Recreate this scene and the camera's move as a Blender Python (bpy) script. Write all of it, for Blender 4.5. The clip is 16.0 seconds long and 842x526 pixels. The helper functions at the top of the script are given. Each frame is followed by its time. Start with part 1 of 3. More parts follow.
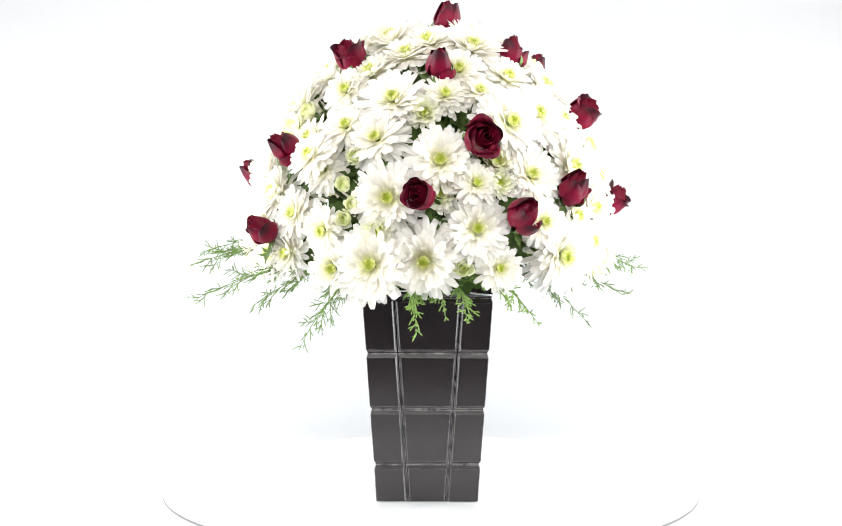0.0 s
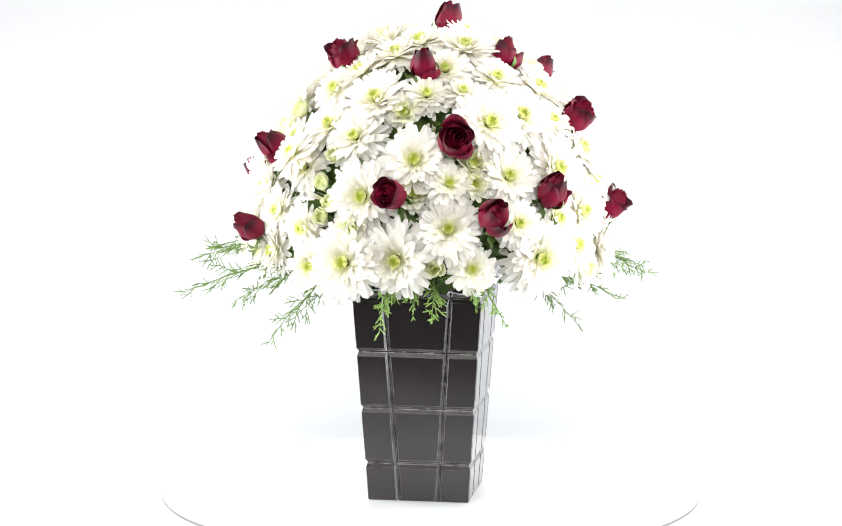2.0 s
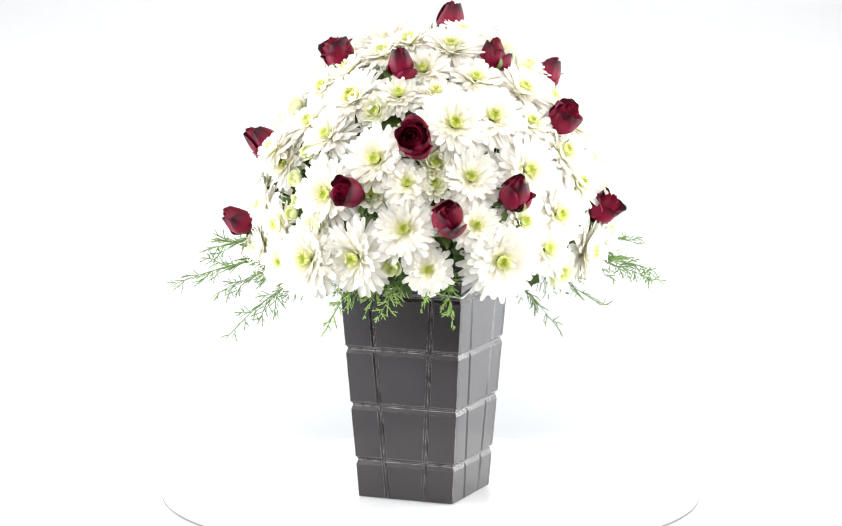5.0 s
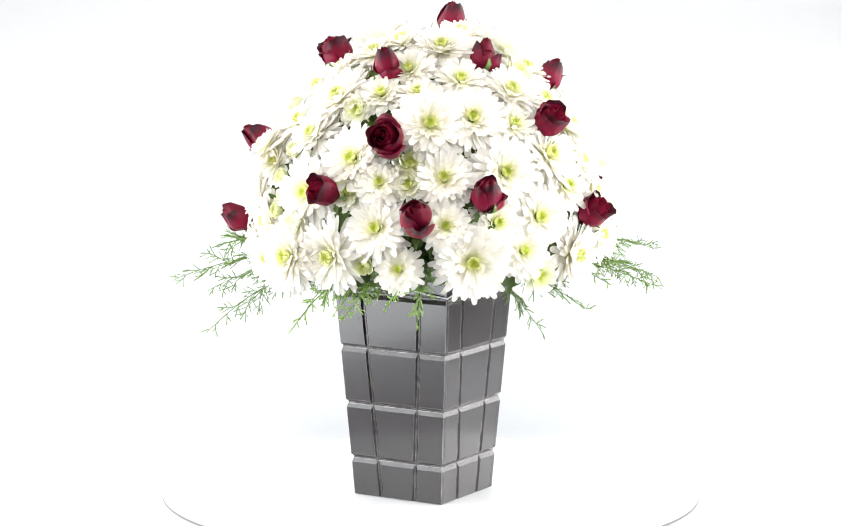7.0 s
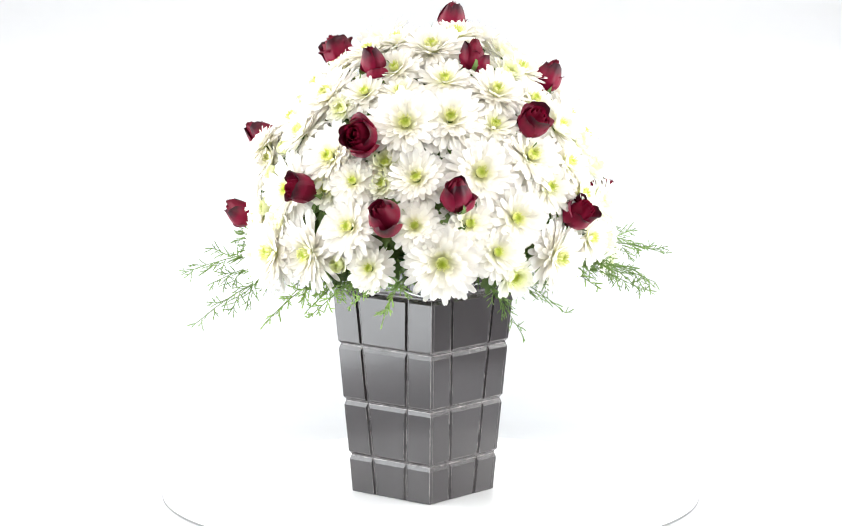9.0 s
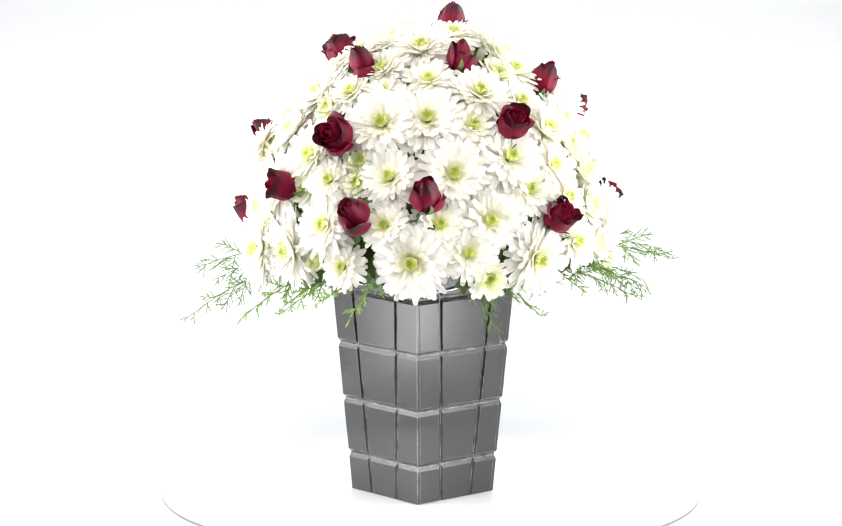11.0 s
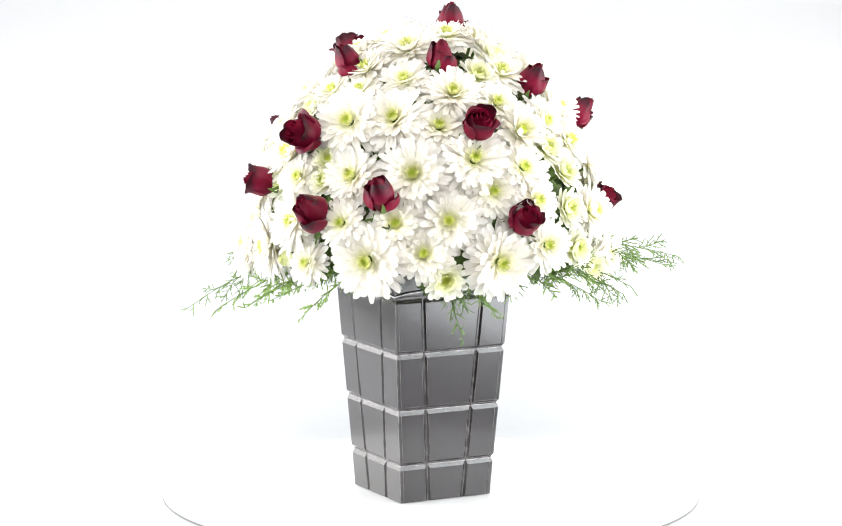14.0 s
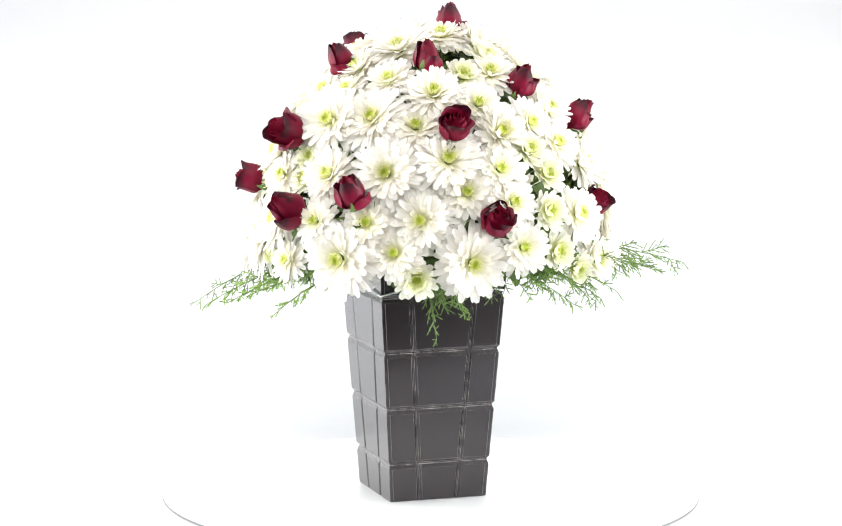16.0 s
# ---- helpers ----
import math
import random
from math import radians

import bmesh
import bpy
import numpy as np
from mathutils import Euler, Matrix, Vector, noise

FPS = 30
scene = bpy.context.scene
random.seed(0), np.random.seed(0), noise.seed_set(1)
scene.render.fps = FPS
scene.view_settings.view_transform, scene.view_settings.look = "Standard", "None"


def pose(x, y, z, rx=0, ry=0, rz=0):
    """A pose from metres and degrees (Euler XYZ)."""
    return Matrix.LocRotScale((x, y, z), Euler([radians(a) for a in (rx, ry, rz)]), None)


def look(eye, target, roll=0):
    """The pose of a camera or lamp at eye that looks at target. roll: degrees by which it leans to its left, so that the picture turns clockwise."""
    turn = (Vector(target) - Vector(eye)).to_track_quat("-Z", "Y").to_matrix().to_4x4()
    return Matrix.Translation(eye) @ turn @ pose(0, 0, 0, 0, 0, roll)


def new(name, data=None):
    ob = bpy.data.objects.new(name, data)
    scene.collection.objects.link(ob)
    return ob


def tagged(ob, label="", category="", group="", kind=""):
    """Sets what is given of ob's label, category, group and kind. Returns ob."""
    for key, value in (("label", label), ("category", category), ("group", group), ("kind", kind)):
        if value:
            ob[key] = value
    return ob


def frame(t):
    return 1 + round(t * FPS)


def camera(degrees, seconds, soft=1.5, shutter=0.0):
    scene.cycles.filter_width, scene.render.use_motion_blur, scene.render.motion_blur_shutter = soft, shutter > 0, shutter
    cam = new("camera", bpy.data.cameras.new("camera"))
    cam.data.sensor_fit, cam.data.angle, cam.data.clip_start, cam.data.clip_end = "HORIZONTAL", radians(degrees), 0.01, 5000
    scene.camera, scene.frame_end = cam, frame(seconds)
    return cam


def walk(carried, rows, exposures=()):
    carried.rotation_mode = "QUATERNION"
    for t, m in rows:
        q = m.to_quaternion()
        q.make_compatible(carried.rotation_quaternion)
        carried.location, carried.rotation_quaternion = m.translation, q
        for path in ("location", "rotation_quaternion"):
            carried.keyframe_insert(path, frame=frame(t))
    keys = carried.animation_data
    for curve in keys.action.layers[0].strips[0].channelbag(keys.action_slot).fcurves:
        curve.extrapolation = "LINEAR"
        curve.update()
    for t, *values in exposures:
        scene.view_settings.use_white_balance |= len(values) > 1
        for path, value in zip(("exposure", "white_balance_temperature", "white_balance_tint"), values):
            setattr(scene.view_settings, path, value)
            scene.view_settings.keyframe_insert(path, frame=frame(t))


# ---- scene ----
# ---- camera: it stands still, the turntable turns before it ----
TURN = 4.3593                      # degrees a second of the turntable
DRIFT = 1.434                      # and what it gains by the end of the clip
EYE = (0.0, -3.5305, 0.7803)
cam = camera(16.071, 16.0, soft=1.0)
CAM = look(EYE, (EYE[0] - 0.0034837 * 4, EYE[1] + 0.98995 * 4, EYE[2] - 0.141373 * 4), 0.145)
walk(cam, [(0.0, CAM), (16.0, CAM)])
scene.view_settings.exposure = -1.0


def turned(t):
    """The turntable's turn about its axis at t seconds."""
    return pose(0, 0, 0, 0, 0, -(TURN * t + DRIFT * (t / 16.0) ** 2))


# ---- studio light, all unseen: side boxes mirrored in the vase, added top, front and rim fills, two on the backdrop ----
world = bpy.data.worlds.new("studio_air")
scene.world = world
world.use_nodes = True
world.node_tree.nodes["Background"].inputs[0].default_value = (0.9, 0.95, 1.0, 1)
world.node_tree.nodes["Background"].inputs[1].default_value = 0.1


def softbox(name, eye, target, wide, high, watts, colour=(1, 1, 1)):
    lamp = bpy.data.lights.new(name, "AREA")
    lamp.shape, lamp.size, lamp.size_y, lamp.energy, lamp.color = "RECTANGLE", wide, high, watts, colour
    ob = new(name, lamp)
    ob.matrix_world = look(eye, target)
    return ob


softbox("softbox_right", (1.45, -0.62, 0.24), (0, 0, 0.24), 0.8, 1.9, 96, (0.94, 0.975, 1.0))
softbox("softbox_left", (-1.48, -0.44, 0.24), (0, 0, 0.24), 1.35, 1.9, 97, (0.94, 0.975, 1.0))
# overhead and front fills, added out of view to brighten and soften the blooms
softbox("softbox_top", (0.0, -0.5, 2.1), (0, 0, 0.3), 2.0, 1.4, 29, (1.0, 0.99, 0.97))
softbox("softbox_front", (0.0, -2.8, 2.3), (0, 0, 0.4), 3.4, 1.6, 150, (1.0, 0.99, 0.975))
# unseen pair added behind the set to bleach the dome's sides
softbox("rim_light_left", (-1.25, 0.62, 0.52), (0, 0, 0.45), 0.8, 0.9, 20, (1.0, 0.99, 0.98))
softbox("rim_light_right", (1.25, 0.62, 0.52), (0, 0, 0.45), 0.8, 0.9, 20, (1.0, 0.99, 0.98))
softbox("backdrop_light_left", (-1.6, 0.8, 1.5), (0.2, 1.6, 0.6), 0.7, 1.2, 41, (1.0, 0.985, 0.97))
softbox("backdrop_light_right", (1.6, 0.8, 1.5), (-0.2, 1.6, 0.6), 0.7, 1.2, 41, (1.0, 0.985, 0.97))


# ---- materials ----
def material(name):
    m = bpy.data.materials.new(name)
    m.use_nodes = True
    nt = m.node_tree
    return m, nt, nt.nodes["Principled BSDF"]


def node(nt, kind, **inputs):
    n = nt.nodes.new(kind)
    for key, value in inputs.items():
        n.inputs[key.replace("_", " ")].default_value = value
    return n


def ramp(nt, stops):
    r = nt.nodes.new("ShaderNodeValToRGB")
    els = r.color_ramp.elements
    while len(els) < len(stops):
        els.new(0.5)
    for el, (at, colour) in zip(els, stops):
        el.position, el.color = at, (*colour, 1)
    return r


def bumped(nt, bsdf, source, strength, distance=0.001):
    b = nt.nodes.new("ShaderNodeBump")
    b.inputs["Strength"].default_value, b.inputs["Distance"].default_value = strength, distance
    nt.links.new(source, b.inputs["Height"])
    nt.links.new(b.outputs[0], bsdf.inputs["Normal"])


def mottled(name, dark, light, scale, rough, bump=0.15, distance=0.001, spec=0.5):
    """A surface whose colour wanders between two values, coarse and fine."""
    m, nt, bsdf = material(name)
    tc = nt.nodes.new("ShaderNodeTexCoord")
    a = node(nt, "ShaderNodeTexNoise", Scale=scale, Detail=6.0, Roughness=0.6)
    b = node(nt, "ShaderNodeTexNoise", Scale=scale * 9, Detail=3.0)
    nt.links.new(tc.outputs["Object"], a.inputs["Vector"])
    nt.links.new(tc.outputs["Object"], b.inputs["Vector"])
    mix = nt.nodes.new("ShaderNodeMath")
    mix.operation = "MULTIPLY_ADD"
    mix.inputs[1].default_value = 0.35
    nt.links.new(b.outputs[0], mix.inputs[0])
    sub = nt.nodes.new("ShaderNodeMath")
    sub.operation = "MULTIPLY"
    sub.inputs[1].default_value = 0.65
    nt.links.new(a.outputs[0], sub.inputs[0])
    nt.links.new(sub.outputs[0], mix.inputs[2])
    r = ramp(nt, [(0.3, dark), (0.7, light)])
    nt.links.new(mix.outputs[0], r.inputs[0])
    nt.links.new(r.outputs[0], bsdf.inputs["Base Color"])
    bsdf.inputs["Roughness"].default_value = rough
    bsdf.inputs["Specular IOR Level"].default_value = spec
    bumped(nt, bsdf, b.outputs[0], bump, distance)
    return m


def axial(name, stops, reach, rough=0.55, thin=0.0, along=False, spec=0.3):
    """A petal whose colour changes with the distance from the flower's axis (or along it), with fine veins."""
    m, nt, bsdf = material(name)
    tc = nt.nodes.new("ShaderNodeTexCoord")
    sep = nt.nodes.new("ShaderNodeSeparateXYZ")
    nt.links.new(tc.outputs["Object"], sep.inputs[0])
    if along:
        source = sep.outputs[2]
    else:
        com = nt.nodes.new("ShaderNodeCombineXYZ")
        nt.links.new(sep.outputs[0], com.inputs[0])
        nt.links.new(sep.outputs[1], com.inputs[1])
        ln = nt.nodes.new("ShaderNodeVectorMath")
        ln.operation = "LENGTH"
        nt.links.new(com.outputs[0], ln.inputs[0])
        source = ln.outputs["Value"]
    n = node(nt, "ShaderNodeTexNoise", Scale=160.0, Detail=4.0)
    nt.links.new(tc.outputs["Object"], n.inputs["Vector"])
    wob = nt.nodes.new("ShaderNodeMath")
    wob.operation = "MULTIPLY_ADD"
    wob.inputs[1].default_value = reach * 0.25
    nt.links.new(n.outputs[0], wob.inputs[0])
    nt.links.new(source, wob.inputs[2])
    div = nt.nodes.new("ShaderNodeMath")
    div.operation = "DIVIDE"
    div.inputs[1].default_value = reach * 1.125
    nt.links.new(wob.outputs[0], div.inputs[0])
    r = ramp(nt, stops)
    nt.links.new(div.outputs[0], r.inputs[0])
    info = nt.nodes.new("ShaderNodeObjectInfo")
    hsv = nt.nodes.new("ShaderNodeHueSaturation")
    mr = nt.nodes.new("ShaderNodeMapRange")
    mr.inputs["To Min"].default_value, mr.inputs["To Max"].default_value = 0.93, 1.04
    nt.links.new(info.outputs["Random"], mr.inputs[0])
    nt.links.new(mr.outputs[0], hsv.inputs["Value"])
    nt.links.new(r.outputs[0], hsv.inputs["Color"])
    nt.links.new(hsv.outputs[0], bsdf.inputs["Base Color"])
    bsdf.inputs["Roughness"].default_value = rough
    bsdf.inputs["Specular IOR Level"].default_value = spec
    bumped(nt, bsdf, n.outputs[0], 0.25, 0.0006)
    if thin:
        out = nt.nodes["Material Output"]
        tr = nt.nodes.new("ShaderNodeBsdfTranslucent")
        nt.links.new(hsv.outputs[0], tr.inputs[0])
        mx = nt.nodes.new("ShaderNodeMixShader")
        mx.inputs[0].default_value = thin
        nt.links.new(bsdf.outputs[0], mx.inputs[1])
        nt.links.new(tr.outputs[0], mx.inputs[2])
        nt.links.new(mx.outputs[0], out.inputs[0])
    return m


WHITE = axial("white_petal", [(0.0, (0.84, 0.87, 0.40)), (0.20, (0.92, 0.92, 0.60)), (0.44, (0.962, 0.938, 0.86)), (1.0, (0.97, 0.947, 0.915))], 0.036, 0.5, 0.5)
CREAM = axial("young_petal", [(0.0, (0.62, 0.70, 0.18)), (0.4, (0.85, 0.87, 0.52)), (0.75, (0.93, 0.92, 0.78)), (1.0, (0.95, 0.94, 0.86))], 0.020, 0.5, 0.45)
YELLOW = axial("flower_centre", [(0.0, (0.42, 0.56, 0.05)), (0.26, (0.70, 0.77, 0.16)), (0.55, (0.93, 0.91, 0.52)), (1.0, (0.95, 0.94, 0.76))], 0.0150, 0.6, 0.45)
RED = axial("rose_petal", [(0.0, (0.14, 0.003, 0.016)), (0.5, (0.20, 0.004, 0.026)), (0.85, (0.19, 0.004, 0.024)), (0.95, (0.11, 0.004, 0.014)), (1.0, (0.06, 0.004, 0.010))], 0.047, 0.46, 0.4, along=True, spec=0.25)
RED_OUT = axial("outer_rose_petal", [(0.0, (0.10, 0.016, 0.022)), (0.25, (0.25, 0.006, 0.038)), (0.62, (0.18, 0.005, 0.026)), (0.82, (0.050, 0.006, 0.013)), (1.0, (0.022, 0.006, 0.010))], 0.046, 0.38, 0.12, along=True, spec=0.2)
LEAF = mottled("leaf_green", (0.030, 0.070, 0.010), (0.095, 0.145, 0.028), 60, 0.55, 0.3, spec=0.3)
STEM = mottled("stem_green", (0.06, 0.12, 0.02), (0.14, 0.22, 0.05), 80, 0.5)
FRESH = mottled("young_fern_green", (0.11, 0.22, 0.03), (0.26, 0.40, 0.08), 45, 0.6)
FERN = mottled("fern_green", (0.055, 0.12, 0.016), (0.17, 0.29, 0.05), 45, 0.6)
FOAM = mottled("foam_green", (0.03, 0.09, 0.03), (0.06, 0.15, 0.05), 120, 0.9, 0.5)
WIRE = material("silver_wire")[0]
WIRE.node_tree.nodes["Principled BSDF"].inputs["Base Color"].default_value = (0.72, 0.73, 0.75, 1)
WIRE.node_tree.nodes["Principled BSDF"].inputs["Metallic"].default_value = 0.9
WIRE.node_tree.nodes["Principled BSDF"].inputs["Roughness"].default_value = 0.3
PAPER = mottled("sweep_paper", (0.438, 0.444, 0.453), (0.452, 0.458, 0.466), 3, 0.7, 0.02)
DISC = mottled("white_turntable_laminate", (0.84, 0.845, 0.85), (0.87, 0.87, 0.875), 8, 0.16, 0.02)
EDGE = mottled("grey_turntable_edge", (0.16, 0.16, 0.16), (0.24, 0.24, 0.24), 30, 0.5)
# white on the added room's walls, chosen so they bounce fill into the shadows
WALL = mottled("studio_wall_paint", (0.70, 0.70, 0.70), (0.76, 0.76, 0.76), 2, 0.8, 0.05)
DARK = mottled("studio_floor", (0.05, 0.05, 0.05), (0.08, 0.08, 0.08), 4, 0.6, 0.1)


def vase_paint(name, routed):
    """Black-brown satin paint on routed board: brushed streaks, scuffs and dust, edges rubbed pale with groove
    highlights painted in.
    """
    m, nt, bsdf = material(name)
    tc = nt.nodes.new("ShaderNodeTexCoord")
    mp = nt.nodes.new("ShaderNodeMapping")
    mp.inputs["Scale"].default_value = (1, 1, 5)
    nt.links.new(tc.outputs["Object"], mp.inputs[0])
    streak = node(nt, "ShaderNodeTexNoise", Scale=18.0, Detail=6.0, Roughness=0.65)
    nt.links.new(mp.outputs[0], streak.inputs["Vector"])
    fleck = node(nt, "ShaderNodeTexNoise", Scale=420.0, Detail=3.0)
    nt.links.new(tc.outputs["Object"], fleck.inputs["Vector"])
    patch = node(nt, "ShaderNodeTexNoise", Scale=14.0, Detail=5.0)
    nt.links.new(tc.outputs["Object"], patch.inputs["Vector"])
    base = ramp(nt, [(0.3, (0.0135, 0.0098, 0.0112)), (0.7, (0.0200, 0.0150, 0.0166))])
    nt.links.new(patch.outputs[0], base.inputs[0])
    spots = ramp(nt, [(0.70, (0, 0, 0)), (0.78, (0.05, 0.05, 0.05))])
    nt.links.new(fleck.outputs[0], spots.inputs[0])
    add = nt.nodes.new("ShaderNodeMixRGB")
    add.blend_type = "ADD"
    add.inputs[0].default_value = 0.5
    nt.links.new(base.outputs[0], add.inputs[1])
    nt.links.new(spots.outputs[0], add.inputs[2])
    # rubbed edges, their pale colour also painting the grooves' highlights
    bev = nt.nodes.new("ShaderNodeBevel")
    bev.samples = 4
    bev.inputs["Radius"].default_value = 0.0011
    geo = nt.nodes.new("ShaderNodeNewGeometry")
    dot = nt.nodes.new("ShaderNodeVectorMath")
    dot.operation = "DOT_PRODUCT"
    nt.links.new(bev.outputs[0], dot.inputs[0])
    nt.links.new(geo.outputs["True Normal"], dot.inputs[1])
    edge = nt.nodes.new("ShaderNodeMapRange")
    for key, value in (("From Min", 0.995), ("From Max", 0.955), ("To Min", 0.0), ("To Max", 1.0)):
        edge.inputs[key].default_value = value
    nt.links.new(dot.outputs["Value"], edge.inputs[0])
    chip = node(nt, "ShaderNodeTexNoise", Scale=70.0, Detail=6.0, Roughness=0.75)
    nt.links.new(tc.outputs["Object"], chip.inputs["Vector"])
    worn_glint = nt.nodes.new("ShaderNodeMapRange")
    worn_glint.inputs["From Min"].default_value, worn_glint.inputs["From Max"].default_value = 0.40, 0.60
    nt.links.new(chip.outputs[0], worn_glint.inputs[0])
    both = nt.nodes.new("ShaderNodeMath")
    both.operation = "MULTIPLY"
    nt.links.new(edge.outputs[0], both.inputs[0])
    nt.links.new(worn_glint.outputs[0], both.inputs[1])
    rub_glint = nt.nodes.new("ShaderNodeMixRGB")
    rub_glint.inputs[2].default_value = (0.23, 0.212, 0.21, 1)
    nt.links.new(both.outputs[0], rub_glint.inputs[0])
    nt.links.new(add.outputs[0], rub_glint.inputs[1])
    nt.links.new(rub_glint.outputs[0], bsdf.inputs["Base Color"])
    rough = nt.nodes.new("ShaderNodeMapRange")
    rough.inputs["To Min"].default_value, rough.inputs["To Max"].default_value = 0.17, 0.28
    nt.links.new(streak.outputs[0], rough.inputs[0])
    nt.links.new(rough.outputs[0], bsdf.inputs["Roughness"])
    bsdf.inputs["Specular IOR Level"].default_value = 0.36
    bsdf.inputs["Coat Weight"].default_value = 0.66
    bsdf.inputs["Coat Roughness"].default_value = 0.14
    if routed:
        # the cutter's chatter along the grooves
        tick = node(nt, "ShaderNodeTexNoise", Scale=330.0, Detail=2.0, Roughness=0.7)
        nt.links.new(tc.outputs["Object"], tick.inputs["Vector"])
        bumped(nt, bsdf, tick.outputs[0], 0.55, 0.0012)
    else:
        bumped(nt, bsdf, fleck.outputs[0], 0.05, 0.0005)
    return m


PAINT = vase_paint("dark_satin_paint", False)
ROUTED = vase_paint("routed_satin_paint", True)
JOINT = mottled("rubbed_joint", (0.02, 0.017, 0.017), (0.16, 0.15, 0.15), 160, 0.45, 0.3)


def part(name, bm, mat, parent, label="", smooth=True):
    me = bpy.data.meshes.new(name)
    for f in bm.faces:
        f.smooth = smooth
    bm.to_mesh(me)
    bm.free()
    me.materials.append(mat)
    ob = new(name, me)
    ob.parent = parent
    if label:
        tagged(ob, label)
    return ob


def tube(bm, points, radii, sides=6):
    """A tapered tube along points."""
    rings = []
    for i, p in enumerate(points):
        d = (points[min(i + 1, len(points) - 1)] - points[max(i - 1, 0)]).normalized()
        a = d.orthogonal().normalized()
        b = d.cross(a)
        rings.append([bm.verts.new(p + radii[i] * (math.cos(k) * a + math.sin(k) * b)) for k in (2 * math.pi * j / sides for j in range(sides))])
    for r, s in zip(rings, rings[1:]):
        for j in range(sides):
            bm.faces.new((r[j], r[(j + 1) % sides], s[(j + 1) % sides], s[j]))
    bm.faces.new(reversed(rings[0]))
    bm.faces.new(rings[-1])


# ---- structure: sweep, studio ----
def slab(name, x0, x1, y0, y1, z0, z1, mat, label, category):
    bm = bmesh.new()
    bmesh.ops.create_cube(bm, size=1.0)
    for v in bm.verts:
        v.co = (x0 if v.co.x < 0 else x1, y0 if v.co.y < 0 else y1, z0 if v.co.z < 0 else z1)
    ob = part(name, bm, mat, None, "", False)
    return tagged(ob, label, category, kind="structure")


def sweep():
    """White paper sweep: table top, then a wide curve up into the backdrop."""
    bm = bmesh.new()
    line = [(-0.52 + 0.08 * i, -0.0045) for i in range(12)]
    for i in range(1, 65):
        a = math.pi / 2 * i / 64
        line.append((0.36 + 1.75 * math.sin(a), -0.0045 + 1.75 * (1 - math.cos(a))))
    line += [(2.11, 1.7455 + 0.12 * i) for i in range(1, 6)]
    rows = []
    for back in (0.0, 0.012):
        for x in (-1.0, 1.0):
            rows.append([bm.verts.new((x * (0.66 + 0.9 * max(0.0, min(1.0, (y - 0.3) / 1.2))), y + back, z - back)) for y, z in line])
    a, b, c, d = rows
    for i in range(len(line) - 1):
        bm.faces.new((a[i], b[i], b[i + 1], a[i + 1]))
        bm.faces.new((c[i], c[i + 1], d[i + 1], d[i]))
        bm.faces.new((a[i], a[i + 1], c[i + 1], c[i]))
        bm.faces.new((b[i], d[i], d[i + 1], b[i + 1]))
    bm.faces.new((a[0], c[0], d[0], b[0]))
    bm.faces.new((a[-1], b[-1], d[-1], c[-1]))
    bmesh.ops.recalc_face_normals(bm, faces=bm.faces)
    return tagged(part("backdrop", bm, PAPER, None), "seamless pale grey-white paper sweep under and behind the turntable", "backdrop", kind="structure")


sweep()
# Unseen room added round the set: white sides bounce light, dark south darkens reflections.
slab("floor", -2.6, 2.6, -5.0, 3.0, -0.92, -0.82, DARK, "unseen dark studio floor, added below the sweep", "floor")
slab("ceiling", -2.6, 2.6, -5.0, 3.0, 2.8, 2.9, WALL, "unseen white ceiling, added above the set to bounce light", "ceiling")
slab("wall_west", -2.7, -2.6, -5.0, 3.0, -0.92, 2.9, WALL, "unseen white wall, added beside the set to bounce light", "wall")
slab("wall_east", 2.6, 2.7, -5.0, 3.0, -0.92, 2.9, WALL, "unseen white wall, added beside the set to bounce light", "wall")
slab("wall_south", -2.7, 2.7, -5.1, -5.0, -0.92, 2.9, DARK, "dark studio wall behind the camera", "wall")
slab("wall_north", -2.7, 2.7, 3.0, 3.1, -0.92, 2.9, WALL, "unseen white wall, added behind the sweep to close the room", "wall")

MOVERS = []


def thing(name, m, label, category, group=""):
    ob = new(name)
    ob.empty_display_size = 0.02
    ob.matrix_world = m
    MOVERS.append((ob, m.copy()))
    return tagged(ob, label, category, group)


# ---- turntable ----
def turntable():
    tt = thing("turntable", pose(0, 0, -0.0045), "round white laminate turntable with a thin grey edge", "turntable")
    for name, r0, z0, z1, mat, label in (("platter", 0.3228, 0.0036, 0.0045, DISC, ""), ("rim", 0.3232, 0.0009, 0.0034, EDGE, "thin grey edge band"), ("base", 0.30, 0.0, 0.0008, DISC, "")):
        bm = bmesh.new()
        n = 128
        b = 0.0002
        rings = []
        for r, z in ((r0 - b, z0), (r0, z0 + b), (r0, z1 - b), (r0 - b, z1)):
            rings.append([bm.verts.new((r * math.cos(2 * math.pi * k / n), r * math.sin(2 * math.pi * k / n), z)) for k in range(n)])
        for p, q in zip(rings, rings[1:]):
            for k in range(n):
                bm.faces.new((p[k], p[(k + 1) % n], q[(k + 1) % n], q[k]))
        bm.faces.new(reversed(rings[0]))
        bm.faces.new(rings[-1])
        part(name, bm, mat, tt, label, False)


turntable()

# ---- vase: tapered square core with raised panels between routed grooves ----
VX, VY = -0.0042, -0.0097
RIM = 0.287
GROOVE = 0.0012


def half(z):
    return 0.0600 + 0.0672 * z


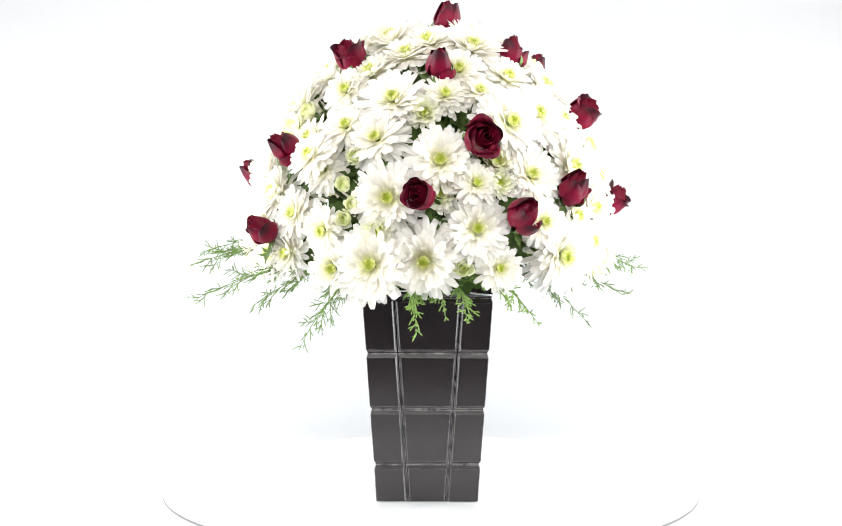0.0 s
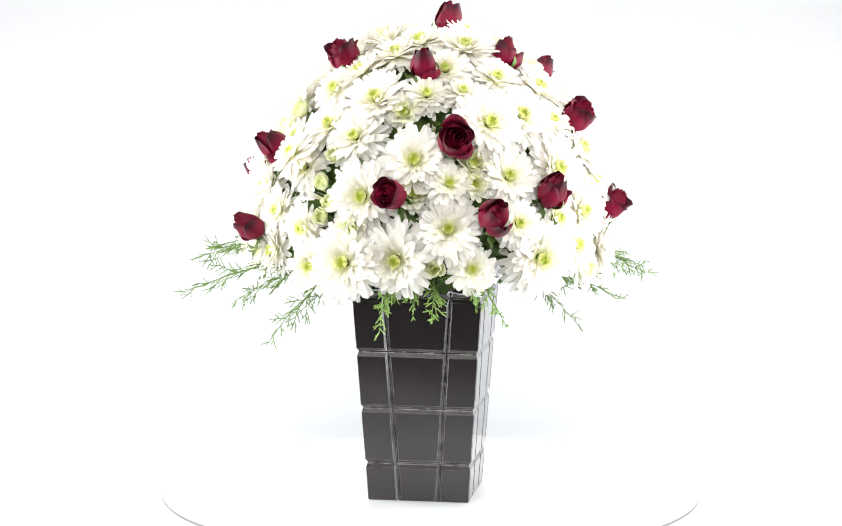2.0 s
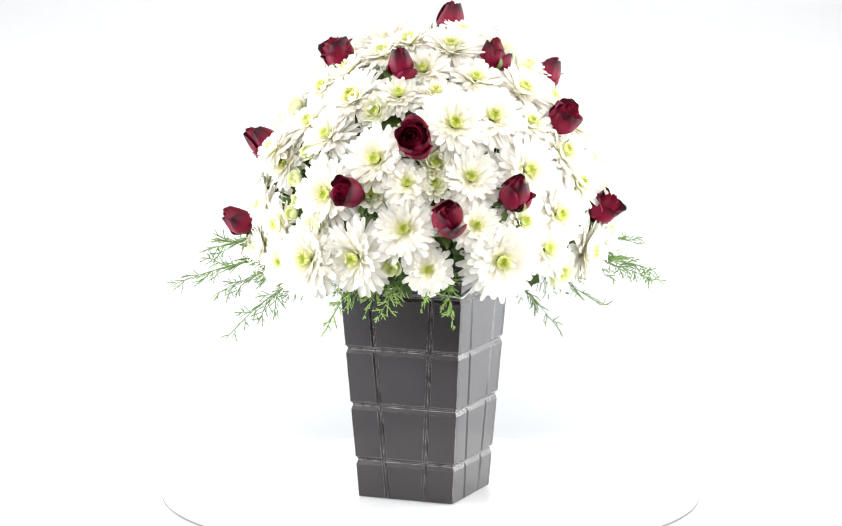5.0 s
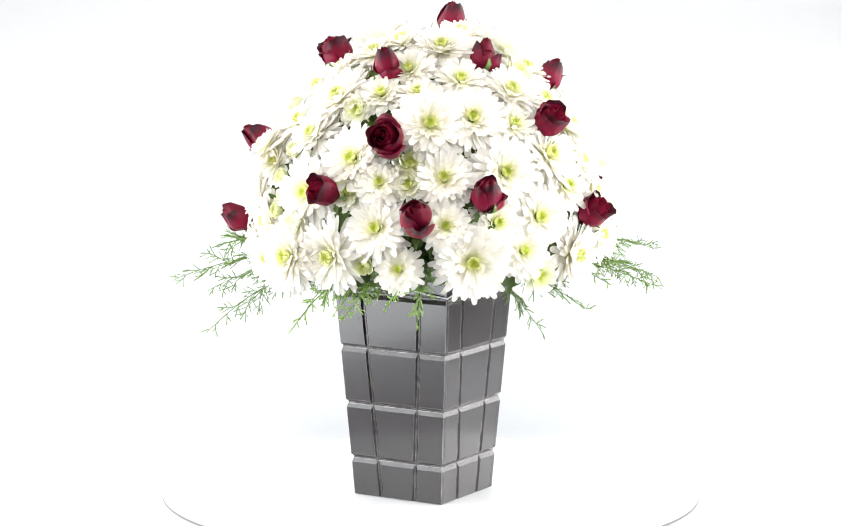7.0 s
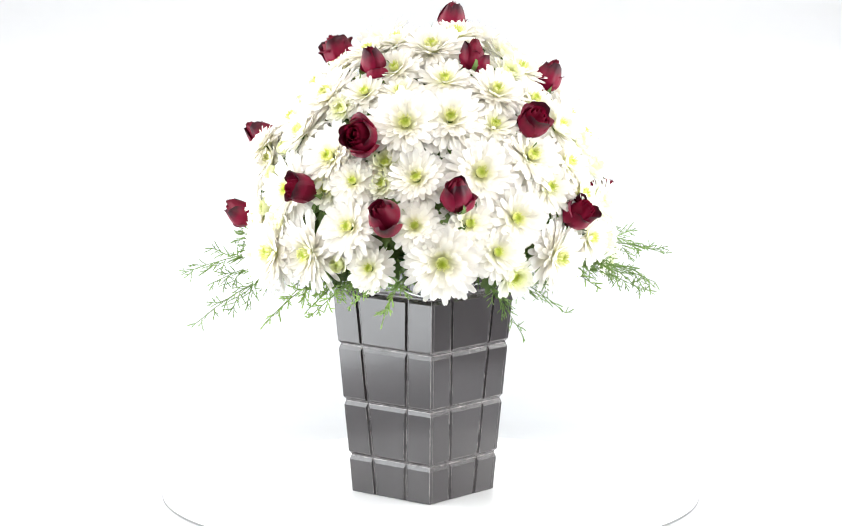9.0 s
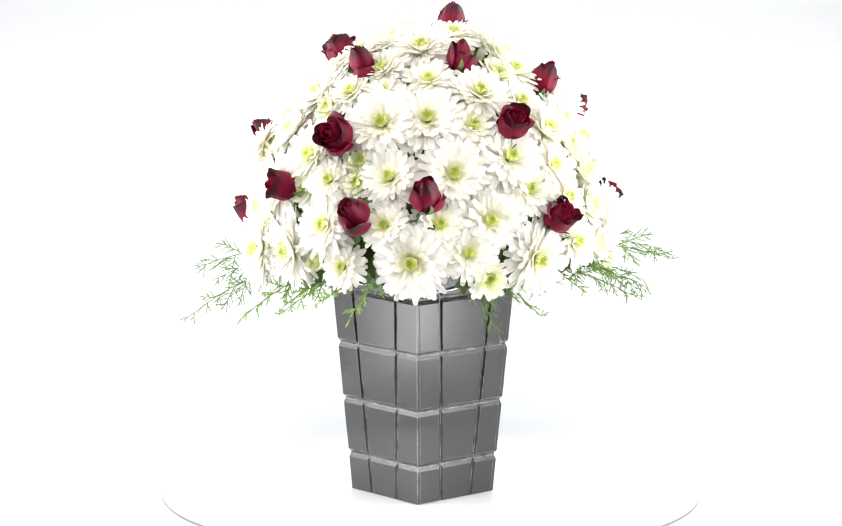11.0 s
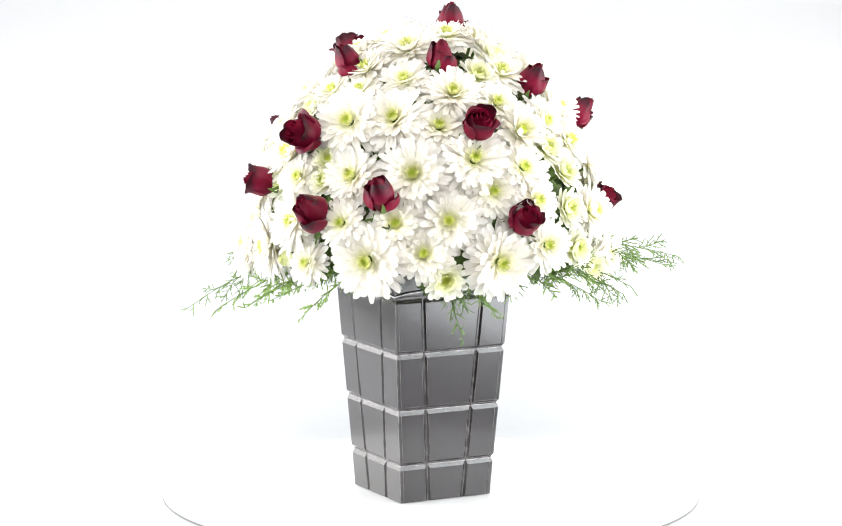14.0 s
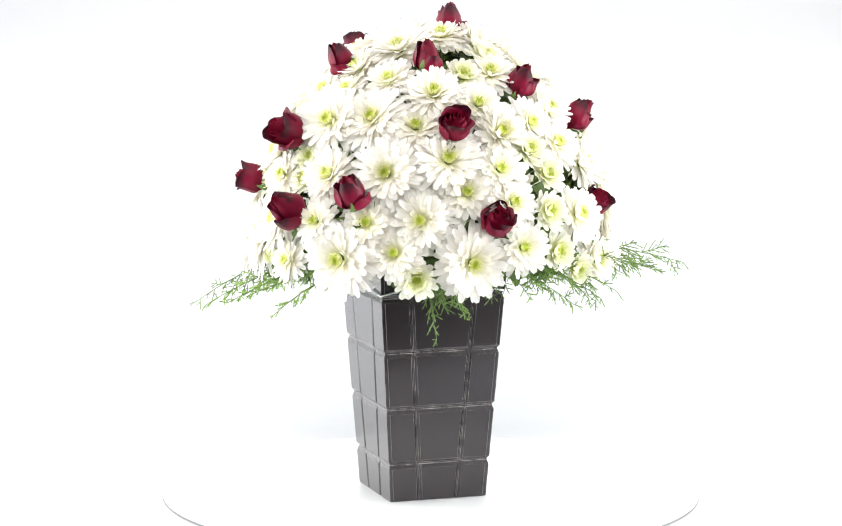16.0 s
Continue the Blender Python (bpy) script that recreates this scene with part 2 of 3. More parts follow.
def vase():
    v = thing("vase", pose(VX, VY, 0), "tall tapered square vase in dark satin paint with routed grid grooves", "vase")
    deep = 0.0022
    # core, open at the top
    bm = bmesh.new()
    rings = []
    for z, off in ((0.0, deep), (RIM, deep), (RIM, 0.016), (0.012, 0.016)):
        h = half(z) - off
        rings.append([bm.verts.new((x * h, y * h, z)) for x, y in ((-1, -1), (1, -1), (1, 1), (-1, 1))])
    for p, q in zip(rings, rings[1:]):
        for k in range(4):
            bm.faces.new((p[k], p[(k + 1) % 4], q[(k + 1) % 4], q[k]))
    bm.faces.new(reversed(rings[0]))
    bm.faces.new(rings[-1])
    part("body", bm, PAINT, v, "", False)
    cuts = [0.0, 0.0461, 0.1129, 0.1811, 0.2475, RIM]
    for row in range(5):
        z0 = cuts[row] + (GROOVE / 2 if row else 0.0)
        z1 = cuts[row + 1] - (GROOVE / 2 if row < 4 else 0.0)
        for col in range(3):
            bm = bmesh.new()

            def corner(side, z, out, slip):
                # lateral place of a panel's side at height z, on the core (out=0) or the outer face (out=1)
                h = half(z) - (0 if out else deep)
                inner = half(z) - 0.0372
                if col == 0:
                    x = -h if side == 0 else -inner - GROOVE / 2 - slip
                elif col == 2:
                    x = h if side == 1 else inner + GROOVE / 2 + slip
                else:
                    x = (-inner + GROOVE / 2 + slip) if side == 0 else (inner - GROOVE / 2 - slip)
                return x, -h

            cham = 0.0056
            zz0 = z0 + (0.0032 if row else 0.0008)
            zz1 = z1 - (cham if row < 4 else 0.0008)
            def cut(side, z, out, slip):
                x, y = corner(side, z, out, slip)
                return bm.verts.new((x, y, z))
            base = [cut(0, z0, 0, 0), cut(1, z0, 0, 0), cut(1, z1, 0, 0), cut(0, z1, 0, 0)]
            slope = 0.0027
            face = [cut(0, zz0, 1, slope), cut(1, zz0, 1, slope), cut(1, zz1, 1, slope), cut(0, zz1, 1, slope)]
            bm.faces.new(face)
            for k in range(4):
                bm.faces.new((base[k], base[(k + 1) % 4], face[(k + 1) % 4], face[k]))
            bm.faces.new(reversed(base))
            bmesh.ops.recalc_face_normals(bm, faces=bm.faces)
            for fc in bm.faces:
                mid = fc.calc_center_median()
                fc.material_index = 0 if abs(mid.y + half(mid.z)) < 1e-4 else 1
            first = part("panel", bm, PAINT, v, "", False)
            first.data.materials.append(ROUTED)
            for turn in (90, 180, 270):
                other = new("panel", first.data)
                other.parent = v
                other.matrix_basis = pose(0, 0, 0, 0, 0, turn)
            if col == 1:
                continue
            # the joint of the side boards, a fine rubbed line near the corner
            bm = bmesh.new()
            side = -1 if col == 0 else 1
            for near, far in ((0.0042, 0.0049),):
                vs = [bm.verts.new((side * (half(z) - off), -half(z) - lift, z)) for z, off, lift in
                      ((zz0, near, 0.00018), (zz0, far, 0.00018), (zz1, far, 0.00018), (zz1, near, 0.00018), (zz0, near, -0.0005), (zz0, far, -0.0005), (zz1, far, -0.0005), (zz1, near, -0.0005))]
                for q in ((0, 1, 2, 3), (4, 5, 6, 7), (0, 1, 5, 4), (1, 2, 6, 5), (2, 3, 7, 6), (3, 0, 4, 7)):
                    bm.faces.new([vs[k] for k in q])
            bmesh.ops.recalc_face_normals(bm, faces=bm.faces)
            first = part("joint", bm, JOINT, v, "fine rubbed joint line", False)
            first.matrix_basis = pose(0, 0, 0, 0, 0, 90)
            other = new("joint", first.data)
            other.parent = v
            other.matrix_basis = pose(0, 0, 0, 0, 0, 270)


vase()


def wire():
    """Thin silver wire tied loosely round the vase in its upper groove."""
    ob = thing("binding_wire", pose(VX, VY, 0), "thin silver wire tied loosely round the vase's top", "wire")
    pts = []
    for k in range(4):
        a = math.radians(90 * k)
        for s in range(12):
            u = -1 + s / 6
            bow = 1 - u * u
            low = (0.2490, 0.2500, 0.2495, 0.2500)[k] * (1 - s / 12) + (0.2500, 0.2495, 0.2500, 0.2490)[k] * s / 12
            z = low + 0.0085 * bow + 0.0012 * math.sin(7 * u + k)
            h = half(z) + 0.0014 + 0.002 * bow
            x, y = u * (half(z) + 0.001), -h
            pts.append(Vector((x * math.cos(a) - y * math.sin(a), x * math.sin(a) + y * math.cos(a), z)))
    pts.append(pts[0].copy())
    bm = bmesh.new()
    tube(bm, pts, [0.0011] * len(pts), 6)
    part("strand", bm, WIRE, ob)


wire()


def foam():
    ob = thing("floral_foam", pose(VX, VY, 0.013), "wet green floral foam filling the vase's mouth", "floral foam")
    bm = bmesh.new()
    rings = []
    for z, h in ((0.0, 0.043), (0.268, 0.0605), (0.282, 0.058), (0.290, 0.046)):
        rings.append([bm.verts.new((x * h, y * h, z)) for x, y in ((-1, -1), (1, -1), (1, 1), (-1, 1))])
    for p, q in zip(rings, rings[1:]):
        for k in range(4):
            bm.faces.new((p[k], p[(k + 1) % 4], q[(k + 1) % 4], q[k]))
    bm.faces.new(reversed(rings[0]))
    bm.faces.new(rings[-1])
    part("block", bm, FOAM, ob, "", False)


foam()
FOOT = Vector((VX, VY, 0.285))      # where the stems enter the foam


# ---- chrysanthemums ----
def petal(bm, rng, azim, length, width, rise, curl, start, lift, cup=0.25):
    """One ray petal: a strap that leaves the axis at start, at the angle rise, bends by curl and ends in a blunt, faintly notched tip."""
    rows = []
    x, z, ang = start, lift, rise
    ca, sa = math.cos(azim), math.sin(azim)
    twist, lean = rng.uniform(-0.3, 0.3), rng.uniform(-0.06, 0.06)
    marks = (0.0, 0.2, 0.42, 0.64, 0.82, 0.94, 1.0)
    blunt = (0.42, 0.66, 0.88, 1.0, 0.96, 0.74, 0.36)
    for i, s in enumerate(marks):
        wide = width * blunt[i]
        row = []
        for k in (-1, 0, 1):
            y = k * wide / 2
            up = cup * wide * (abs(k) - 0.35) + twist * y * s
            notch = 0.0006 if s == 1.0 and k == 0 else 0.0
            px, pz, py = x - up * math.sin(ang) - notch, z + up * math.cos(ang), y + lean * length * s * s
            row.append(bm.verts.new((px * ca - py * sa, px * sa + py * ca, pz)))
        rows.append(row)
        if i + 1 < len(marks):
            step = length * (marks[i + 1] - s)
            x, z = x + step * math.cos(ang), z + step * math.sin(ang)
            ang += curl * (marks[i + 1] - s)
    for r, q in zip(rows, rows[1:]):
        for k in (0, 1):
            bm.faces.new((r[k], r[k + 1], q[k + 1], q[k]))


def one_petal(bm, rng, azim, layer):
    n, length, width, rise, curl, start, lift = layer
    petal(bm, rng, azim, length * rng.uniform(0.86, 1.07), width * rng.uniform(0.9, 1.16), math.radians(rise + rng.uniform(-10, 10)), math.radians(curl + rng.uniform(-14, 14)), start, lift, rng.uniform(0.04, 0.26))


def mum_meshes(layers, centre, seed):
    """The joined petals of some layers, and the crowded little florets of the eye."""
    rng = random.Random(seed)
    bm = bmesh.new()
    for layer in layers:
        off, n = rng.random(), layer[0]
        for i in range(n):
            one_petal(bm, rng, 2 * math.pi * (i + off + rng.uniform(-0.22, 0.22)) / n, layer)
    cb = bmesh.new()
    n, size, lift = centre
    for i in range(n):
        q = math.sqrt((i + 0.5) / n)
        petal(cb, rng, i * 2.39996 + rng.uniform(-0.3, 0.3), size * (0.30 + 0.55 * q) * rng.uniform(0.8, 1.2), size * 0.24, math.radians(88 - 30 * q), math.radians(40), size * q * 0.85, lift - 0.001 + 0.0012 * q, 0.5)
    bmesh.ops.create_uvsphere(cb, u_segments=10, v_segments=6, radius=size * 0.85, matrix=Matrix.Translation((0, 0, lift - size * 0.15)) @ Matrix.Diagonal((1, 1, 0.5, 1)))
    return bm, cb


# petals in each ring: count, length, width, rise, curl, start, lift
KINDS = {
    "large": ([(24, 0.0400, 0.0076, -4, -12, 0.004, -0.0045), (25, 0.0394, 0.0074, 7, -10, 0.004, -0.003), (25, 0.0368, 0.0072, 16, -6, 0.004, -0.0015), (23, 0.0330, 0.0068, 24, -2, 0.004, 0.0), (20, 0.0276, 0.0062, 31, 2, 0.004, 0.001), (17, 0.0214, 0.0055, 37, 6, 0.0045, 0.002), (14, 0.0150, 0.0046, 43, 14, 0.005, 0.003)], (64, 0.0072, 0.0096)),
    "medium": ([(20, 0.0325, 0.0074, 0, -12, 0.0035, -0.004), (21, 0.0310, 0.0072, 12, -6, 0.0035, -0.002), (19, 0.0270, 0.0068, 22, -2, 0.0035, -0.0005), (16, 0.0214, 0.0060, 31, 4, 0.004, 0.001), (13, 0.0150, 0.0049, 40, 10, 0.0045, 0.002)], (50, 0.0062, 0.0076)),
    "full": ([(18, 0.0310, 0.0076, 0, -6, 0.0035, -0.004), (19, 0.0305, 0.0074, 16, 0, 0.0035, -0.002), (18, 0.0285, 0.0070, 31, 6, 0.0035, -0.0005), (16, 0.0248, 0.0062, 45, 12, 0.004, 0.001), (13, 0.0190, 0.0052, 57, 16, 0.0045, 0.002)], (46, 0.0062, 0.0090)),
    "small": ([(16, 0.0245, 0.0072, 14, 24, 0.003, -0.002), (15, 0.0212, 0.0066, 30, 30, 0.003, 0.0), (14, 0.0165, 0.0056, 46, 32, 0.003, 0.001), (11, 0.0115, 0.0044, 60, 30, 0.003, 0.0015)], (34, 0.0060, 0.0050)),
    "bud": ([(13, 0.0160, 0.0075, 36, 66, 0.003, -0.003), (12, 0.0140, 0.0066, 52, 60, 0.003, -0.001), (9, 0.0105, 0.0050, 66, 44, 0.002, 0.0)], (16, 0.0045, 0.003)),
}
OUTER = {"large": 4, "medium": 3, "full": 3, "small": 2, "bud": 1}    # rings whose petals are parts of their own
LABELS = {
    "large": "large open white chrysanthemum with a yellow-green centre",
    "medium": "white chrysanthemum bloom with a yellow-green eye",
    "full": "full white chrysanthemum bloom with upright inner petals",
    "small": "half-open cream-white chrysanthemum with a greenish centre",
    "bud": "round greenish-white chrysanthemum bud, still closed",
}


def lobed_leaf(bm, length, width):
    """A lobed leaf along +x, slightly folded and arched."""
    n = 10
    mid, left, right = [], [], []
    for i in range(n + 1):
        s = i / n
        w = width * math.sin(math.pi * min(1, s * 0.95 + 0.03)) * (0.72 + 0.28 * math.cos(s * 19))
        z = -0.25 * length * s * s
        mid.append(bm.verts.new((s * length, 0, z)))
        left.append(bm.verts.new((s * length + w * 0.2, w / 2, z + 0.12 * w)))
        right.append(bm.verts.new((s * length + w * 0.2, -w / 2, z + 0.12 * w)))
    for i in range(n):
        bm.faces.new((mid[i], mid[i + 1], left[i + 1], left[i]))
        bm.faces.new((right[i], right[i + 1], mid[i + 1], mid[i]))


def add_stem(ob, m, wide):
    """The stem from the flower's head down into the foam."""
    foot = m.inverted() @ FOOT
    bend = Vector((0, 0, min(-0.05, foot.z * 0.4)))
    pts = [(1 - s) ** 2 * Vector((0, 0, -0.002)) + 2 * s * (1 - s) * bend + s * s * foot for s in (0, 0.2, 0.4, 0.7, 1.0)]
    bm = bmesh.new()
    tube(bm, pts, [wide * 1.5, wide, wide, wide, wide], 6)
    return part("stem", bm, STEM, ob)


def facing(azim, reach, height, tip):
    """A pose whose z axis points out of the dome; azim in degrees from the vase's front, reach and height in mm."""
    a = math.radians(azim)
    out = Vector((math.sin(a), -math.cos(a), 0))
    p = out * reach / 1000 + Vector((0, 0, height / 1000))
    d = (out * math.cos(math.radians(tip)) + Vector((0, 0, math.sin(math.radians(tip))))).normalized()
    return Matrix.Translation(p) @ d.to_track_quat("Z", "Y").to_matrix().to_4x4(), d


STOCK = {}
LEAF_MESH = []


def smoothed(name, b, mat):
    me = bpy.data.meshes.new(name)
    for f in b.faces:
        f.smooth = True
    b.to_mesh(me)
    b.free()
    me.materials.append(mat)
    return me


def stock(kind, variant):
    """Shared meshes of a bloom: its outer petals ring by ring, the joined inner ones, the eye, and all petals joined."""
    key = (kind, variant)
    if key not in STOCK:
        layers, centre = KINDS[kind]
        mat = CREAM if kind in ("small", "bud") else WHITE
        rng = random.Random(hash_of(kind) * 3 + variant)
        rings = []
        for layer in layers[:OUTER[kind]]:
            shapes = []
            for k in range(5):
                b = bmesh.new()
                one_petal(b, rng, 0.0, layer)
                shapes.append(smoothed("petal", b, mat))
            rings.append((layer[0], shapes))
        inner, eye = mum_meshes(layers[OUTER[kind]:], centre, hash_of(kind) + variant)
        whole, spare = mum_meshes(layers, centre, hash_of(kind) + variant)
        spare.free()
        STOCK[key] = rings, smoothed("inner_petals", inner, mat), smoothed("centre", eye, YELLOW), smoothed("petals", whole, mat)
    if not LEAF_MESH:
        bm = bmesh.new()
        lobed_leaf(bm, 0.045, 0.026)
        LEAF_MESH.append(smoothed("leaf", bm, LEAF))
    return STOCK[key]


def hash_of(word):
    return sum(ord(c) * (i + 3) for i, c in enumerate(word))


def dome(z):
    """The dome's radius at a height."""
    return float(np.interp(z, (0.27, 0.30, 0.35, 0.40, 0.42, 0.46, 0.49, 0.52, 0.54, 0.555, 0.562), (0.205, 0.214, 0.213, 0.199, 0.19, 0.168, 0.142, 0.108, 0.08, 0.04, 0.0)))


def spot(azim, z):
    a = math.radians(azim)
    return Vector((dome(z) * math.sin(a), -dome(z) * math.cos(a), z))


# leafy gaps between the blooms
GAPS = [spot(*g) for g in ((-14, 0.425), (15, 0.470), (-5, 0.352), (19, 0.375), (-28, 0.362), (39, 0.366), (22, 0.325), (44, 0.428), (-22, 0.412), (30, 0.327), (-9, 0.454), (-37, 0.420))]


SEED = random.Random(11)


def mum(kind, azim, reach, height, split):
    el = math.degrees(math.atan2(height - 300, reach)) * 0.80 + 2
    m, d = facing(azim, reach, height, el + SEED.uniform(-9, 9))
    back = {"large": 0.007, "medium": 0.006, "full": 0.008, "small": 0.008, "bud": 0.006}[kind]
    m = Matrix.Translation(d * -back) @ m @ pose(0, 0, 0, SEED.uniform(-9, 9), SEED.uniform(-9, 9), SEED.uniform(0, 360))
    ob = thing("chrysanthemum", m, LABELS[kind], "flower", "chrysanthemums in the vase")
    size = SEED.uniform(0.96, 1.06) * (1.10 if kind == "large" and height < 330 else 1.0)
    size *= 0.9 if any((m.translation - q).length < 0.042 for q in GAPS) else 1.0
    rings, inner, eye, whole = stock(kind, SEED.randrange(3))
    for me in ((inner, eye) if split else (whole, eye)):
        o = new(me.name.split(".")[0], me)
        o.parent = ob
        o.scale = (size, size, size)
    if split:
        for count, shapes in rings:
            off = SEED.random()
            for i in range(count):
                o = new("petal", shapes[SEED.randrange(5)])
                o.parent = ob
                o.matrix_basis = pose(0, 0, 0, SEED.uniform(-3, 3), SEED.uniform(-4, 4), 360 * (i + off + SEED.uniform(-0.25, 0.25)) / count) @ Matrix.Diagonal((size, size, size, 1))
    stem = add_stem(ob, m, 0.0014)
    for k in range(2 if kind != "bud" else 1):
        o = new("leaf", LEAF_MESH[0])
        o.parent = stem
        a = SEED.uniform(0, 360)
        o.matrix_basis = pose(0, 0, -0.022 - 0.012 * k, 0, 0, a) @ pose(0.0005, 0, 0, 0, SEED.uniform(-10, 30), 0)


PLACED = []


def bloom(kind, azim, reach, height, split=True):
    a = math.radians(azim)
    PLACED.append((Vector((reach / 1000 * math.sin(a), -reach / 1000 * math.cos(a), height / 1000)), {"large": 0.040, "medium": 0.030, "full": 0.030, "small": 0.022, "bud": 0.014}[kind]))
    mum(kind, azim, reach, height, split)


for row in [(40, 75, 541), (72, 140, 493), (-18, 145, 486), (47, 166, 467), (30, 179, 462), (-21, 176, 444), (3, 194, 421), (77, 188, 421), (56, 197, 407), (35, 200, 402), (-14, 205, 379), (68, 205, 354), (14, 216, 345), (-2, 214, 310), (43, 222, 309), (84, 209, 305), (-18, 221, 303)]:
    bloom("large", *row)
for row in [(87, 41, 555), (-5, 58, 548), (-21, 86, 535), (17, 109, 518), (-39, 114, 514), (108, 114, 514), (47, 121, 508), (24, 137, 494), (-47, 138, 493), (6, 140, 492), (92, 149, 482), (114, 168, 459), (65, 168, 457), (-36, 170, 456), (-52, 179, 438), (125, 182, 434), (95, 194, 411), (-40, 196, 407), (14, 208, 396), (83, 199, 385), (98, 207, 374), (-49, 212, 355), (35, 225, 351), (51, 215, 351)]:
    bloom("medium", *row)
for row in [(-43, 206, 424), (-36, 213, 338), (101, 213, 320), (60, 216, 317), (-52, 213, 307), (-61, 214, 303), (21, 219, 299)]:
    bloom("medium", *row)
for row in [(115, 92, 532), (-3, 155, 474), (23, 190, 418), (114, 198, 402), (23, 201, 395), (2, 203, 385), (112, 210, 359), (-17, 213, 342), (115, 213, 312)]:
    bloom("small", *row)
for row in [(-99, 53, 551), (-63, 162, 466), (-28, 188, 423), (-46, 189, 422), (-30, 201, 390), (-26, 207, 369), (-28, 211, 354), (10, 213, 301)]:
    bloom("bud", *row)


# ---- roses ----
def cupped(bm, azim, r_base, r_mid, r_top, high, spread, point, curl, swirl, nu=8, nv=9, ruffle=0.0):
    """A rose petal wrapped about the axis: spread is its half-width in radians, curl rolls the lip outwards, swirl lets one side lie under its neighbour."""
    rows = []
    for j in range(nv + 1):
        v = j / nv
        row = []
        for i in range(nu + 1):
            u = -1 + 2 * i / nu
            body = r_base + (r_mid - r_base) * math.sin(min(1, v / 0.55) * math.pi / 2) + (r_top - r_mid) * max(0, (v - 0.45) / 0.55) ** 1.5
            lip = max(0.0, (v - 0.78) / 0.22)
            edge = max(0.0, (abs(u) - 0.72) / 0.28)
            r = body + curl * lip ** 2 * (0.6 + 0.4 * math.cos(u * 2.2)) + swirl * u + 0.25 * curl * edge * v + ruffle * v * v * math.sin(4.1 * u + 3 * azim + 5 * high * 100)
            w = spread * (0.35 + 0.65 * math.sin(min(1, v / 0.6) * math.pi / 2)) * (1.0 - 0.18 * lip)
            z = high * v * (1 - point * u * u * v) - 0.45 * curl * lip ** 3 + 0.0006 * math.sin(9 * u + azim * 5) * v
            a = azim + u * w
            row.append(bm.verts.new((r * math.cos(a), r * math.sin(a), z)))
        rows.append(row)
    for r, s in zip(rows, rows[1:]):
        for i in range(nu):
            bm.faces.new((r[i], r[i + 1], s[i + 1], s[i]))


def rose_stock(opened):
    """Shared meshes of a rose: the rolled heart, an outer petal, a sepal and a leaf. opened: 0 a tight bud, 1 an open bloom."""
    rng = random.Random(5 + int(opened * 10))
    heart = []
    turn = 0.0
    for k in range(9):
        q = k / 8
        r = 0.0024 + (0.0100 + 0.0045 * opened) * q
        bm = bmesh.new()
        cupped(bm, turn, 0.003 + 0.003 * q, r * 1.22 + 0.001, r * (0.46 + 0.52 * opened), 0.0452 - 0.0030 * q - 0.0045 * opened * q + rng.uniform(-0.001, 0.001), 1.95 - 0.6 * q + rng.uniform(-0.1, 0.1), 0.08 + 0.03 * q, (0.0006 + 0.0030 * q * opened) * rng.uniform(0.6, 1.5), 0.0012, 10, 9, ruffle=0.0015 * q * (0.3 + opened))
        heart.append(smoothed("inner_petal", bm, RED))
        turn += 2.2 + rng.uniform(-0.5, 0.5)
    outer = []
    for k in range(3):
        bm = bmesh.new()
        cupped(bm, 0.0, 0.005, 0.0176 + 0.0020 * opened, 0.0092 + 0.0112 * opened - 0.0005 * k, 0.0432 - 0.0035 * k, 1.25 - 0.12 * k, 0.13 - 0.05 * opened + 0.05 * k, (0.0004, 0.0022, 0.0068)[k] + 0.0048 * opened, 0.0017, 12, 12, ruffle=0.0006 + 0.0016 * opened)
        outer.append(smoothed("outer_petal", bm, RED_OUT))
    sep = bmesh.new()
    vs = []
    for i in range(7):
        s = i / 6
        w = 0.0042 * math.sin(math.pi * (0.2 + 0.8 * s)) + 0.0002
        x = 0.004 + 0.014 * math.sin(s * 1.8)
        z = 0.001 + 0.017 * s * s - 0.010 * s
        vs.append([sep.verts.new((x, k * w, z - 0.0008 * (1 - abs(k)))) for k in (-1, 0, 1)])
    for a, b in zip(vs, vs[1:]):
        for k in (0, 1):
            sep.faces.new((a[k], a[k + 1], b[k + 1], b[k]))
    hip = bmesh.new()
    tube(hip, [Vector((0, 0, z)) for z in (-0.006, -0.003, 0.001, 0.004)], [0.002, 0.0042, 0.0058, 0.006], 10)
    lf = bmesh.new()
    lobed_leaf(lf, 0.030, 0.012)
    return heart, outer, smoothed("sepal", sep, STEM), smoothed("calyx", hip, STEM), smoothed("leaf", lf, LEAF)


ROSES = {0.0: rose_stock(0.0), 0.5: rose_stock(0.5), 1.0: rose_stock(1.0)}
ROSE_LABEL = {0.0: "dark red rosebud with blackened petal edges, tightly closed", 0.5: "dark red rose half open with dark curled petal tips", 1.0: "open deep crimson rose showing its spiral of petals"}


